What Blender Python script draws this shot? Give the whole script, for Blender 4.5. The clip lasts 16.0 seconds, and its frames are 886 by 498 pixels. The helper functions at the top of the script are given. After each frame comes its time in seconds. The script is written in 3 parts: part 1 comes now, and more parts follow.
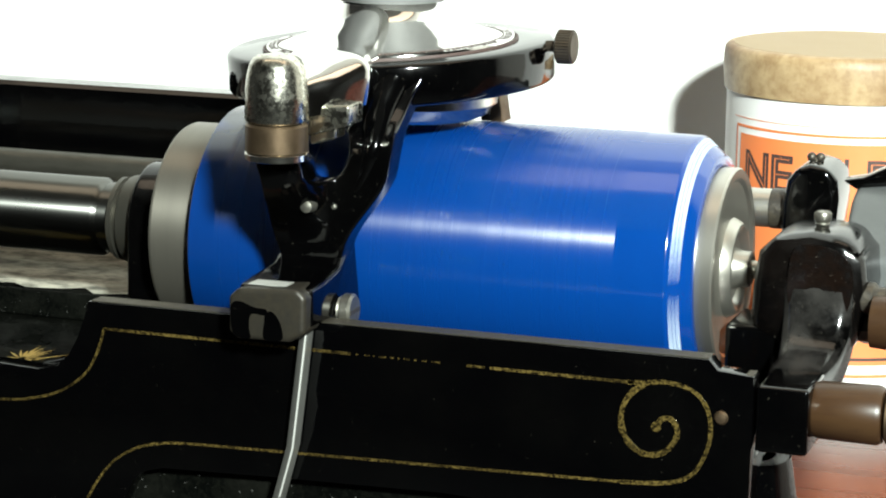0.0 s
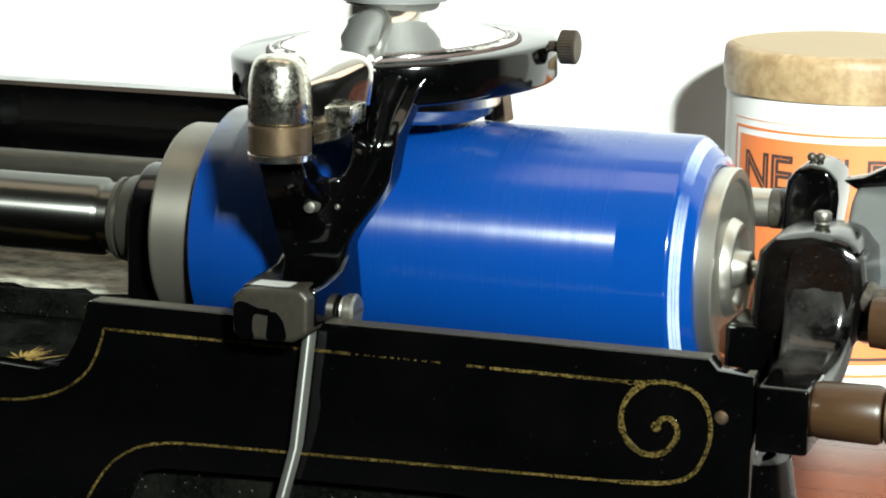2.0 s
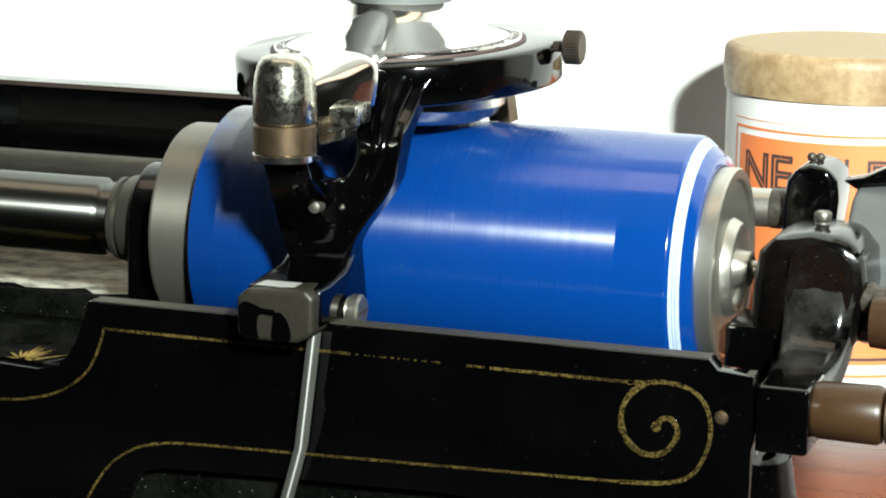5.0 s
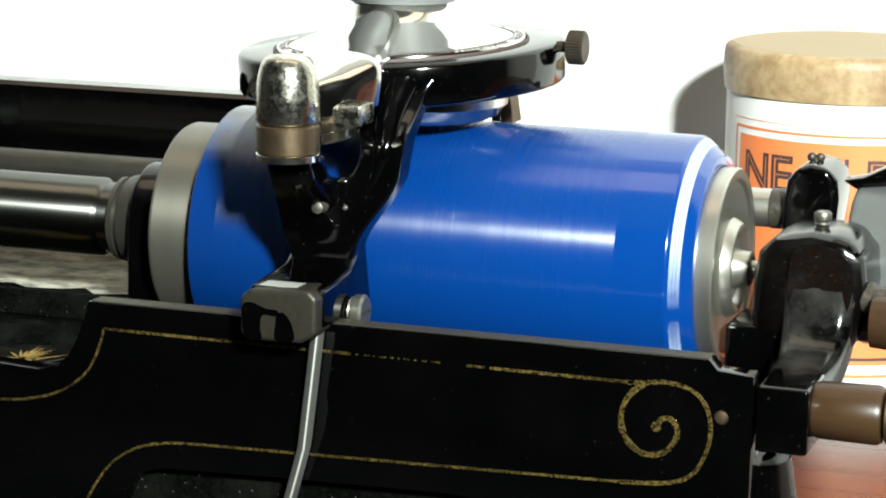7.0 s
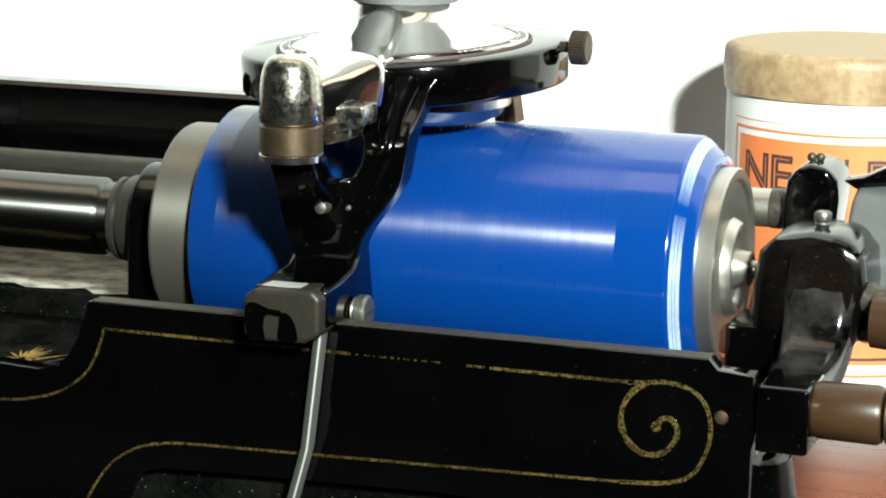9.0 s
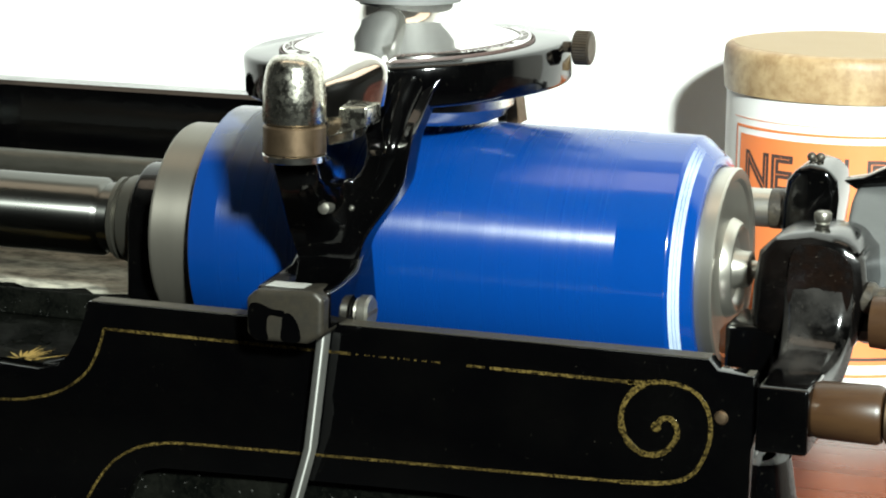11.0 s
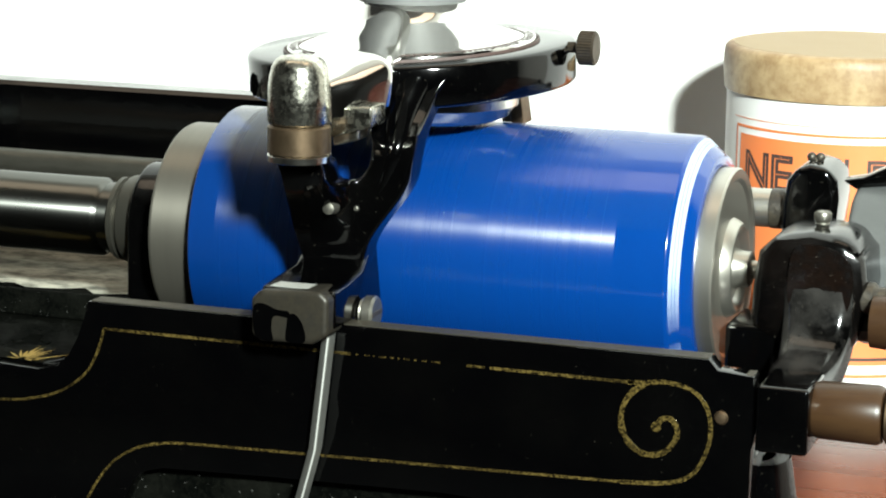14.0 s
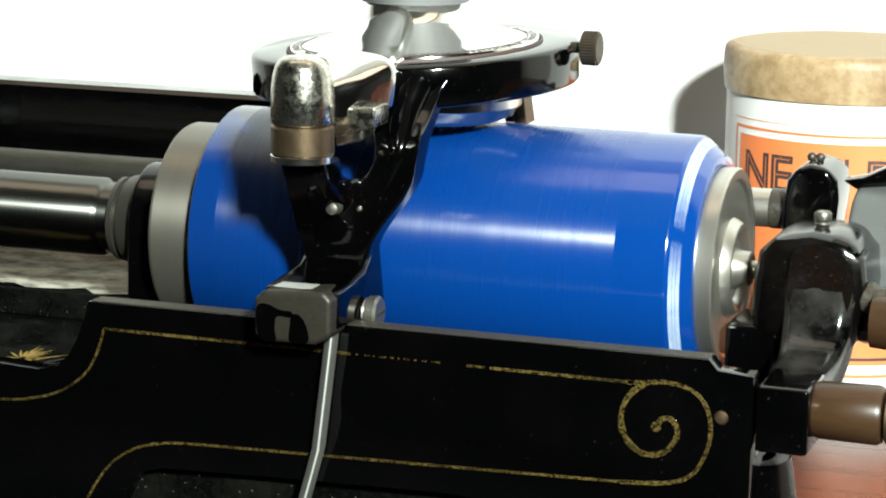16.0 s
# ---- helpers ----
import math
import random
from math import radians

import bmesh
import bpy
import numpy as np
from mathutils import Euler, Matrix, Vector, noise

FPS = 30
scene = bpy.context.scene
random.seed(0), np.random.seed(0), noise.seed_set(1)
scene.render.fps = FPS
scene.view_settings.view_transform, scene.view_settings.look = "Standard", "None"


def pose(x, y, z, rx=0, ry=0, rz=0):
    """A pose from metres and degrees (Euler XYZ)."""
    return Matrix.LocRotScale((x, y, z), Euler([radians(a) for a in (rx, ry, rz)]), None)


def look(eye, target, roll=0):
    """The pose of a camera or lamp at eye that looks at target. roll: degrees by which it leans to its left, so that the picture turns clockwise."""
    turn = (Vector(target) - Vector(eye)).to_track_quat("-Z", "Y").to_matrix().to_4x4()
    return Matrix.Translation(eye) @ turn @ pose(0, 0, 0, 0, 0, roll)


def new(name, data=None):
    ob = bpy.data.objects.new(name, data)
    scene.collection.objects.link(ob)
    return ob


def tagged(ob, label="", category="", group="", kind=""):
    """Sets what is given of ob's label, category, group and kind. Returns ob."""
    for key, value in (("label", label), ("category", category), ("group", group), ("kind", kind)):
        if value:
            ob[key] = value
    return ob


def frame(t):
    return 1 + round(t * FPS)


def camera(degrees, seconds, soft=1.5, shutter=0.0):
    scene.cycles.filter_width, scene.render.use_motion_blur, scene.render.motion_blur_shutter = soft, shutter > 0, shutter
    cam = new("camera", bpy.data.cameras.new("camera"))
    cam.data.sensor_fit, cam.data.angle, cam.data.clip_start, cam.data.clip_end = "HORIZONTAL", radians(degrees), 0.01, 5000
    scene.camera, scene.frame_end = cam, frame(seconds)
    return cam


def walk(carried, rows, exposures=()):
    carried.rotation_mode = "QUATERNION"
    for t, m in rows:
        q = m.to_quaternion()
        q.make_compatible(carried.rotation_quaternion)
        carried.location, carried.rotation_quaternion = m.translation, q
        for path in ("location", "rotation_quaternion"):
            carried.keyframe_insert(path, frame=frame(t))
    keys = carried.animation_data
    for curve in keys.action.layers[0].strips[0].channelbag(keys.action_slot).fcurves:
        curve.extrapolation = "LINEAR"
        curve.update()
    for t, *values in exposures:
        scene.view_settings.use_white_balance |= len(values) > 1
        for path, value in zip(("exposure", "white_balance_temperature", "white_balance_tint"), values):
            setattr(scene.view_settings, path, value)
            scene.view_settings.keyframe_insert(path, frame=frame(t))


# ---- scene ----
cam = camera(19.98, 16.0, soft=2.0, shutter=0.9)
TABLE = -62.0          # height of the table top below the record's axis, mm


def V(x, y, z):
    """A place in metres from millimetres about the record's axis."""
    return Vector((x / 1000, y / 1000, (z - TABLE) / 1000))


VIEW = look(V(220.12, -500.36, 106.08), V(47.81, 0, -1.055), 0.807)
walk(cam, [(0, VIEW), (16, VIEW)])

# ---- light ----
world = bpy.data.worlds.new("room_light")
scene.world = world
world.use_nodes = True
world.node_tree.nodes["Background"].inputs[0].default_value = (0.9, 0.95, 1, 1)
world.node_tree.nodes["Background"].inputs[1].default_value = 0.12
scene.view_settings.exposure = 0.0


def area_lamp(name, eye, target, sx, sy, watts, colour):
    data = bpy.data.lights.new(name, "AREA")
    data.shape, data.size, data.size_y = "RECTANGLE", sx, sy
    data.energy, data.color = watts, colour
    ob = new(name, data)
    ob.matrix_world = look(eye, target)
    return ob


area_lamp("desk_lamp", V(715, -1030, 562), V(60, 60, 0), 0.1, 0.1, 62, (0.9, 1, 0.94))
area_lamp("ceiling_lamp", V(120, -190, 1900), V(120, -189, 0), 2.6, 0.7, 8.5, (1, 0.8, 0.58))


# ---- materials ----
def material(name, colour, rough=0.5, metal=0.0, coat=0.0, noise1=(40, 0.0), noise2=(900, 0.0), tint=None, bump=0.0, bump_scale=900,
             rough_var=0.0, spec=0.5, specks=0.0, cut=(0.45, 0.7), speck_colour=(0.3, 0.3, 0.28), stretch=(1, 1, 1), turned=0.0):
    """Principled surface with variation at two scales, optional relief and dust specks; turned: gloss drawn out along the axis by lathe marks."""
    m = bpy.data.materials.new(name)
    m.use_nodes = True
    nt = m.node_tree
    b = nt.nodes["Principled BSDF"]
    link = nt.links.new

    def node(kind, **ins):
        n = nt.nodes.new(kind)
        for k, v in ins.items():
            n.inputs[k].default_value = v
        return n
    tc = nt.nodes.new("ShaderNodeTexCoord")
    mp = node("ShaderNodeMapping", Scale=stretch)
    link(tc.outputs["Object"], mp.inputs["Vector"])
    n1 = node("ShaderNodeTexNoise", Scale=noise1[0], Detail=6.0, Roughness=0.6)
    n2 = node("ShaderNodeTexNoise", Scale=noise2[0], Detail=4.0, Roughness=0.6)
    for n in (n1, n2):
        link(mp.outputs[0], n.inputs["Vector"])
    tint = tint or tuple(c * 0.5 for c in colour)
    last = None
    base = node("ShaderNodeMix")
    base.data_type = "RGBA"
    base.inputs[6].default_value, base.inputs[7].default_value = (*colour, 1), (*tint, 1)
    r1 = node("ShaderNodeMapRange")
    r1.inputs[1].default_value, r1.inputs[2].default_value, r1.inputs[4].default_value = 0.42, 0.68, noise1[1]
    link(n1.outputs["Fac"], r1.inputs[0])
    link(r1.outputs[0], base.inputs[0])
    last = base.outputs[2]
    second = node("ShaderNodeMix")
    second.data_type = "RGBA"
    second.inputs[7].default_value = (*tint, 1)
    r2 = node("ShaderNodeMapRange")
    r2.inputs[1].default_value, r2.inputs[2].default_value, r2.inputs[4].default_value = *cut, noise2[1]
    link(n2.outputs["Fac"], r2.inputs[0])
    link(r2.outputs[0], second.inputs[0])
    link(last, second.inputs[6])
    last = second.outputs[2]
    if specks:
        vo = node("ShaderNodeTexNoise", Scale=1500.0, Detail=1.0)
        link(tc.outputs["Object"], vo.inputs["Vector"])
        cut = node("ShaderNodeMapRange")
        cut.inputs[1].default_value, cut.inputs[2].default_value, cut.inputs[4].default_value = 0.745, 0.77, specks
        link(vo.outputs["Fac"], cut.inputs[0])
        third = node("ShaderNodeMix")
        third.data_type = "RGBA"
        third.inputs[7].default_value = (*speck_colour, 1)
        link(cut.outputs[0], third.inputs[0])
        link(last, third.inputs[6])
        last = third.outputs[2]
    link(last, b.inputs["Base Color"])
    b.inputs["Metallic"].default_value = metal
    b.inputs["Specular IOR Level"].default_value = spec
    b.inputs["Coat Weight"].default_value = coat
    b.inputs["Coat Roughness"].default_value = 0.06
    rr = node("ShaderNodeMapRange")
    rr.inputs[1].default_value, rr.inputs[2].default_value = 0.35, 0.7
    rr.inputs[3].default_value, rr.inputs[4].default_value = rough, min(1, rough + rough_var)
    link(n1.outputs["Fac"], rr.inputs[0])
    link(rr.outputs[0], b.inputs["Roughness"])
    if turned:
        round_axis = nt.nodes.new("ShaderNodeTangent")
        round_axis.direction_type, round_axis.axis = "RADIAL", "X"
        link(round_axis.outputs[0], b.inputs["Tangent"])
        b.inputs["Anisotropic"].default_value, b.inputs["Anisotropic Rotation"].default_value = turned, 0.25
    if bump:
        bn = node("ShaderNodeTexNoise", Scale=bump_scale, Detail=3.0)
        link(mp.outputs[0], bn.inputs["Vector"])
        bp = node("ShaderNodeBump", Strength=bump, Distance=0.0004)
        link(bn.outputs["Fac"], bp.inputs["Height"])
        link(bp.outputs[0], b.inputs["Normal"])
    return m


ENAMEL = material("black_enamel", (0.0005, 0.0005, 0.0006), 0.06, coat=0.0, noise1=(60, 0.4), tint=(0.0014, 0.0013, 0.0011), bump=0.07, bump_scale=350,
                  rough_var=0.08, specks=0.12, speck_colour=(0.1, 0.09, 0.07))
CASTING = material("worn_casting_enamel", (0.0008, 0.0008, 0.0008), 0.1, noise1=(75, 0.9), noise2=(700, 0.3), tint=(0.003, 0.002, 0.0016), bump=0.18, bump_scale=300, rough_var=0.16, specks=0.2,
                   speck_colour=(0.1, 0.09, 0.07))
BED = material("worn_bed_enamel", (0.0012, 0.0014, 0.0012), 0.24, noise1=(120, 0.8), noise2=(1100, 0.6), tint=(0.005, 0.0053, 0.004), spec=0.08, bump=0.35, bump_scale=500,
               rough_var=0.3, specks=0.2)
# black leg enamel; the grey tint paints reflections in as patches
LEG_SHEEN = material("leg_sheen_enamel", (0.0008, 0.0008, 0.0008), 0.1, noise1=(70, 1.0), noise2=(600, 0.3), tint=(0.03, 0.028, 0.026), bump=0.18, bump_scale=300, rough_var=0.15, specks=0.2,
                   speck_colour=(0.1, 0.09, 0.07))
# mottled worn metal, brightened to carry a reflection in its colour
WORN_SHEEN = material("worn_sheen_metal", (0.5, 0.48, 0.4), 0.5, noise1=(130, 1.0), noise2=(420, 0.8), tint=(0.075, 0.075, 0.06), rough_var=0.3, bump=0.3, stretch=(0.6, 1, 1))
EDGE = material("worn_enamel_edge", (0.075, 0.066, 0.048), 0.48, metal=0.7, noise1=(300, 0.6), tint=(0.06, 0.055, 0.05), rough_var=0.2)
GOLD = material("gold_transfer", (0.38, 0.265, 0.075), 0.34, metal=0.8, cut=(0.4, 0.6), noise1=(130, 0.7), noise2=(1900, 1.0), tint=(0.015, 0.01, 0.004))
FLOWER = material("gold_flower_transfer", (0.5, 0.34, 0.1), 0.4, metal=0.25, noise1=(200, 0.4), noise2=(1500, 0.5), tint=(0.12, 0.08, 0.03))
BROWNWEAR = material("brown_worn_enamel", (0.0055, 0.0031, 0.0022), 0.14, noise1=(260, 0.9), noise2=(900, 0.5), tint=(0.0012, 0.001, 0.001), rough_var=0.2, bump=0.3, bump_scale=500, specks=0.2,
                     speck_colour=(0.12, 0.1, 0.08))
NICKEL = material("nickel_plate", (0.72, 0.7, 0.64), 0.16, metal=1, noise1=(120, 0.25), tint=(0.4, 0.37, 0.3), rough_var=0.1)
BRIGHT = material("satin_bright_nickel", (0.42, 0.42, 0.39), 0.36, metal=0.86, noise1=(90, 0.4), noise2=(600, 0.3), tint=(0.25, 0.24, 0.22), rough_var=0.15)
# paler metal that puts a glint into blade edge and foot top
GLINT = material("pale_glint_metal", (0.68, 0.68, 0.64), 0.5, metal=0.75, noise1=(200, 0.3), tint=(0.6, 0.6, 0.56))
CHROME = material("polished_nickel", (0.82, 0.81, 0.78), 0.06, metal=1, noise1=(90, 0.15), tint=(0.6, 0.57, 0.5), rough_var=0.06)
PITTED = material("pitted_nickel", (0.66, 0.64, 0.56), 0.14, metal=1, noise1=(850, 0.6), noise2=(1500, 0.6), tint=(0.2, 0.19, 0.15), rough_var=0.25, bump=0.12, bump_scale=700)
STEEL = material("satin_nickel", (0.185, 0.172, 0.145), 0.38, metal=0.8, noise1=(60, 0.3), noise2=(700, 0.25), tint=(0.15, 0.14, 0.12), rough_var=0.1, stretch=(1, 0.05, 0.05), turned=0.7)
STEELDARK = material("dull_rod_steel", (0.1, 0.095, 0.08), 0.42, metal=0.8, noise1=(60, 0.5), noise2=(500, 0.4), tint=(0.04, 0.038, 0.03), stretch=(0.3, 1, 1))
SHAFT = material("dark_oiled_steel", (0.13, 0.13, 0.12), 0.27, metal=1, noise1=(50, 0.3), tint=(0.08, 0.08, 0.07), rough_var=0.08, stretch=(0.3, 1, 1), turned=0.9)
DARK = material("dark_oxidised_iron", (0.05, 0.045, 0.04), 0.4, metal=0.6, noise1=(200, 0.6), noise2=(900, 0.4), tint=(0.12, 0.1, 0.07), bump=0.4)
BRASS = material("tarnished_brass", (0.15, 0.105, 0.065), 0.35, metal=0.9, noise1=(200, 0.5), noise2=(900, 0.3), tint=(0.07, 0.045, 0.028), rough_var=0.2)
RUBBER = material("grey_rubber", (0.13, 0.13, 0.13), 0.6, noise1=(100, 0.4), noise2=(800, 0.2), tint=(0.08, 0.08, 0.08), bump=0.15)
BLUE = material("blue_celluloid", (0.001, 0.033, 0.182), 0.25, spec=0.95, noise1=(14, 0.35), noise2=(60, 0.12), tint=(0.0012, 0.029, 0.162), rough_var=0.05, stretch=(12, 0.05, 0.05),
                bump=0.05, bump_scale=220, turned=1.0)


def groove(m, x0, x1, plain):
    """Fine grooves between x0 and x1 along the record; outside them the surface is smooth."""
    nt = m.node_tree
    b = nt.nodes["Principled BSDF"]
    rough = b.inputs["Roughness"].links[0].from_socket
    tc, sep = nt.nodes.new("ShaderNodeTexCoord"), nt.nodes.new("ShaderNodeSeparateXYZ")
    nt.links.new(tc.outputs["Object"], sep.inputs[0])
    cuts = []
    for op, at in (("GREATER_THAN", x0), ("LESS_THAN", x1)):
        n = nt.nodes.new("ShaderNodeMath")
        n.operation, n.inputs[1].default_value = op, at
        nt.links.new(sep.outputs[0], n.inputs[0])
        cuts.append(n)
    both = nt.nodes.new("ShaderNodeMath")
    both.operation = "MULTIPLY"
    for k in (0, 1):
        nt.links.new(cuts[k].outputs[0], both.inputs[k])
    mix = nt.nodes.new("ShaderNodeMix")
    mix.inputs[2].default_value = plain
    nt.links.new(both.outputs[0], mix.inputs[0])
    nt.links.new(rough, mix.inputs[3])
    nt.links.new(mix.outputs[0], b.inputs["Roughness"])
    nt.links.new(both.outputs[0], b.inputs["Anisotropic"])


groove(BLUE, 0.006, 0.0926, 0.1)
WHITE_INK = material("white_filled_lettering", (0.42, 0.5, 0.6), 0.5, noise1=(900, 0.15), noise2=(2500, 0.3), tint=(0.2, 0.28, 0.45))
WOOD = material("brown_turned_wood", (0.04, 0.02, 0.0085), 0.34, spec=0.3, coat=0.0, noise1=(60, 0.6), noise2=(500, 0.4), tint=(0.022, 0.01, 0.006), stretch=(0.4, 2, 2))
TABLEWOOD = material("mahogany_table", (0.068, 0.021, 0.015), 0.24, spec=0.3, coat=0.0, noise1=(40, 0.85), noise2=(300, 0.5), tint=(0.024, 0.008, 0.006), stretch=(0.35, 3, 1), rough_var=0.07)
PAPER = material("white_card", (0.8, 0.79, 0.77), 0.6, noise1=(60, 0.12), noise2=(900, 0.08), tint=(0.68, 0.66, 0.62))
ORANGE = material("orange_print", (0.75, 0.2, 0.06), 0.55, noise1=(70, 0.25), noise2=(900, 0.1), tint=(0.7, 0.24, 0.09))
INK = material("dark_print", (0.06, 0.035, 0.03), 0.6, noise1=(900, 0.2))
KRAFT = material("buff_card_lid", (0.42, 0.3, 0.165), 0.38, noise1=(60, 0.9), noise2=(500, 0.4), tint=(0.17, 0.085, 0.03), rough_var=0.2, bump=0.06)
TOPCARD = material("plain_buff_card", (0.34, 0.255, 0.155), 0.6, spec=0.3, noise1=(40, 0.3), noise2=(800, 0.15), tint=(0.29, 0.205, 0.11))
WALL = material("white_backdrop", (0.82, 0.81, 0.79), 0.85, noise1=(8, 0.15), noise2=(300, 0.05), tint=(0.74, 0.73, 0.7))
PLASTER = material("off_white_wall_paint", (0.4, 0.38, 0.35), 0.8, noise1=(3, 0.3), noise2=(90, 0.1), tint=(0.32, 0.3, 0.28))
# hinge arm's black enamel, its grey reflection put into the base colour
GREY_SHEEN = material("grey_sheen_enamel", (0.085, 0.09, 0.09), 0.4, noise1=(40, 0.4), noise2=(500, 0.2), tint=(0.05, 0.053, 0.053), rough_var=0.15)
CASE = material("case_nickel", (0.62, 0.61, 0.58), 0.2, metal=1, noise1=(90, 0.2), tint=(0.5, 0.48, 0.42), rough_var=0.08)
DULLED = material("dulled_nickel", (0.28, 0.27, 0.24), 0.33, metal=0.9, noise1=(200, 0.6), noise2=(900, 0.4), tint=(0.14, 0.13, 0.1), rough_var=0.15)
DARKBRASS = material("browned_brass", (0.075, 0.06, 0.045), 0.35, metal=0.8, noise1=(200, 0.5), noise2=(900, 0.3), tint=(0.03, 0.022, 0.016), rough_var=0.2)
CAPSTEEL = material("turned_nickel", (0.46, 0.44, 0.39), 0.3, metal=0.92, noise1=(120, 0.3), noise2=(700, 0.25), tint=(0.36, 0.34, 0.3), rough_var=0.1)
RUBBED = material("rubbed_foot_metal", (0.034, 0.029, 0.021), 0.34, metal=0.4, noise1=(300, 0.7), noise2=(900, 0.4), tint=(0.012, 0.011, 0.009), rough_var=0.2)
ROOM = material("dim_room_paint", (0.016, 0.016, 0.016), 0.8, noise1=(2, 0.3), noise2=(60, 0.1), tint=(0.012, 0.012, 0.012))


# ---- mesh helpers (millimetres about the record's axis) ----
ORIGIN = {}


def thing(name, at, label, category, group=""):
    ob = new(name)
    ob.location = V(*at)
    ORIGIN[ob] = V(*at)
    return tagged(ob, label, category, group)


def part(name, bm, mat, parent=None, label="", at=None, smooth=40):
    """Links a bmesh, built in millimetres, as one mesh under its thing or part; at: its own turning point."""
    base = ORIGIN[parent] if parent else Vector()
    o = V(*at) if at else base
    for v in bm.verts:
        v.co = V(*v.co) - o
    bmesh.ops.recalc_face_normals(bm, faces=bm.faces)
    me = bpy.data.meshes.new(name)
    for f in bm.faces:
        f.smooth = True
    bm.to_mesh(me)
    bm.free()
    me.set_sharp_from_angle(angle=radians(smooth))
    me.materials.append(mat)
    ob = new(name, me)
    ob.parent = parent
    ob.location = o - base
    ORIGIN[ob] = o
    return tagged(ob, label)


def lathe(profile, centre=(0, 0, 0), axis="x", segs=64, bm=None, wobble=0.0, teeth=0):
    """A turned body: profile of (along, radius) pairs about an axis through centre; closed at the ends."""
    bm = bm or bmesh.new()
    rings = []
    for i, (a, r) in enumerate(profile):
        ring = []
        for k in range(segs):
            t = 2 * math.pi * k / segs
            rr = r * (1 - wobble * (k % 2)) if teeth else r
            c, s = rr * math.cos(t), rr * math.sin(t)
            p = {"x": (a, c, s), "y": (c, a, s), "z": (c, s, a)}[axis]
            ring.append(bm.verts.new((p[0] + centre[0], p[1] + centre[1], p[2] + centre[2])))
        rings.append(ring)
    for A, B in zip(rings, rings[1:]):
        for k in range(segs):
            bm.faces.new((A[k], A[(k + 1) % segs], B[(k + 1) % segs], B[k]))
    bm.faces.new(rings[0])
    bm.faces.new(rings[-1])
    return bm


def tube(profile, centre=(0, 0, 0), axis="x", segs=64):
    """A hollow turned body: the profile is a closed loop."""
    bm = bmesh.new()
    rings = []
    for a, r in profile:
        ring = []
        for k in range(segs):
            t = 2 * math.pi * k / segs
            c, s = r * math.cos(t), r * math.sin(t)
            p = {"x": (a, c, s), "z": (c, s, a)}[axis]
            ring.append(bm.verts.new((p[0] + centre[0], p[1] + centre[1], p[2] + centre[2])))
        rings.append(ring)
    for A, B in zip(rings, rings[1:] + rings[:1]):
        for k in range(segs):
            bm.faces.new((A[k], A[(k + 1) % segs], B[(k + 1) % segs], B[k]))
    return bm


def soften(bm, width, segs=3, angle=35):
    if width:
        es = [e for e in bm.edges if len(e.link_faces) == 2 and e.calc_face_angle(0) > radians(angle)]
        bmesh.ops.bevel(bm, geom=es, offset=width, segments=segs, affect="EDGES", profile=0.6, clamp_overlap=True)
    return bm


def plate(outline, y0, y1, width=0.6, shear=None, segs=3):
    """An outline in x and z, given thickness from y0 (front) to y1; shear(x, z) moves it in y."""
    bm = bmesh.new()
    sh = shear or (lambda x, z: 0)
    f = [bm.verts.new((x, y0 + sh(x, z), z)) for x, z in outline]
    b = [bm.verts.new((x, y1 + sh(x, z), z)) for x, z in outline]
    n = len(f)
    bm.faces.new(f)
    bm.faces.new(b[::-1])
    for i in range(n):
        bm.faces.new((f[i], b[i], b[(i + 1) % n], f[(i + 1) % n]))
    bmesh.ops.recalc_face_normals(bm, faces=bm.faces)
    return soften(bm, width, segs)


def block(x0, x1, y0, y1, z0, z1, width=0.8):
    return plate([(x0, z0), (x1, z0), (x1, z1), (x0, z1)], y0, y1, width)


def curve(points, n=8):
    """A smooth line through points (any dimension)."""
    P = [Vector(p).to_3d() if len(p) == 2 else Vector(p) for p in points]
    out = []
    for i in range(len(P) - 1):
        a, b, c, d = P[max(i - 1, 0)], P[i], P[i + 1], P[min(i + 2, len(P) - 1)]
        for k in range(n):
            t = k / n
            out.append(0.5 * (2 * b + (c - a) * t + (2 * a - 5 * b + 4 * c - d) * t * t + (3 * b - a - 3 * c + d) * t ** 3))
    return out + [P[-1]]


def smooth_outline(points, n=4):
    P = list(points)
    m = len(P)
    out = []
    for i in range(m):
        a, b, c, d = (Vector(P[(i + k - 1) % m]) for k in range(4))
        for k in range(n):
            t = k / n
            q = 0.5 * (2 * b + (c - a) * t + (2 * a - 5 * b + 4 * c - d) * t * t + (3 * b - a - 3 * c + d) * t ** 3)
            out.append((q.x, q.y))
    return out


def ribbon(points, y, width, thick=0.12, taper=None):
    """A thin raised line on the front of an upright plate, through points in x and z."""
    bm = bmesh.new()
    rows = []
    n = len(points)
    for i, p in enumerate(points):
        q, r = points[max(i - 1, 0)], points[min(i + 1, n - 1)]
        d = Vector((r[0] - q[0], r[1] - q[1])).normalized()
        w = width * (taper(i / (n - 1)) if taper else 1) / 2 * (0.85 + 0.3 * noise.noise((p[0] * 0.9, p[1] * 0.9, 3)))
        nx, nz = -d.y * w, d.x * w
        rows.append([bm.verts.new((p[0] + s * nx, yy, p[1] + s * nz)) for s, yy in ((1, y), (1, y - thick), (-1, y - thick), (-1, y))])
    for A, B in zip(rows, rows[1:]):
        for k in range(3):
            bm.faces.new((A[k], A[k + 1], B[k + 1], B[k]))
    return bm


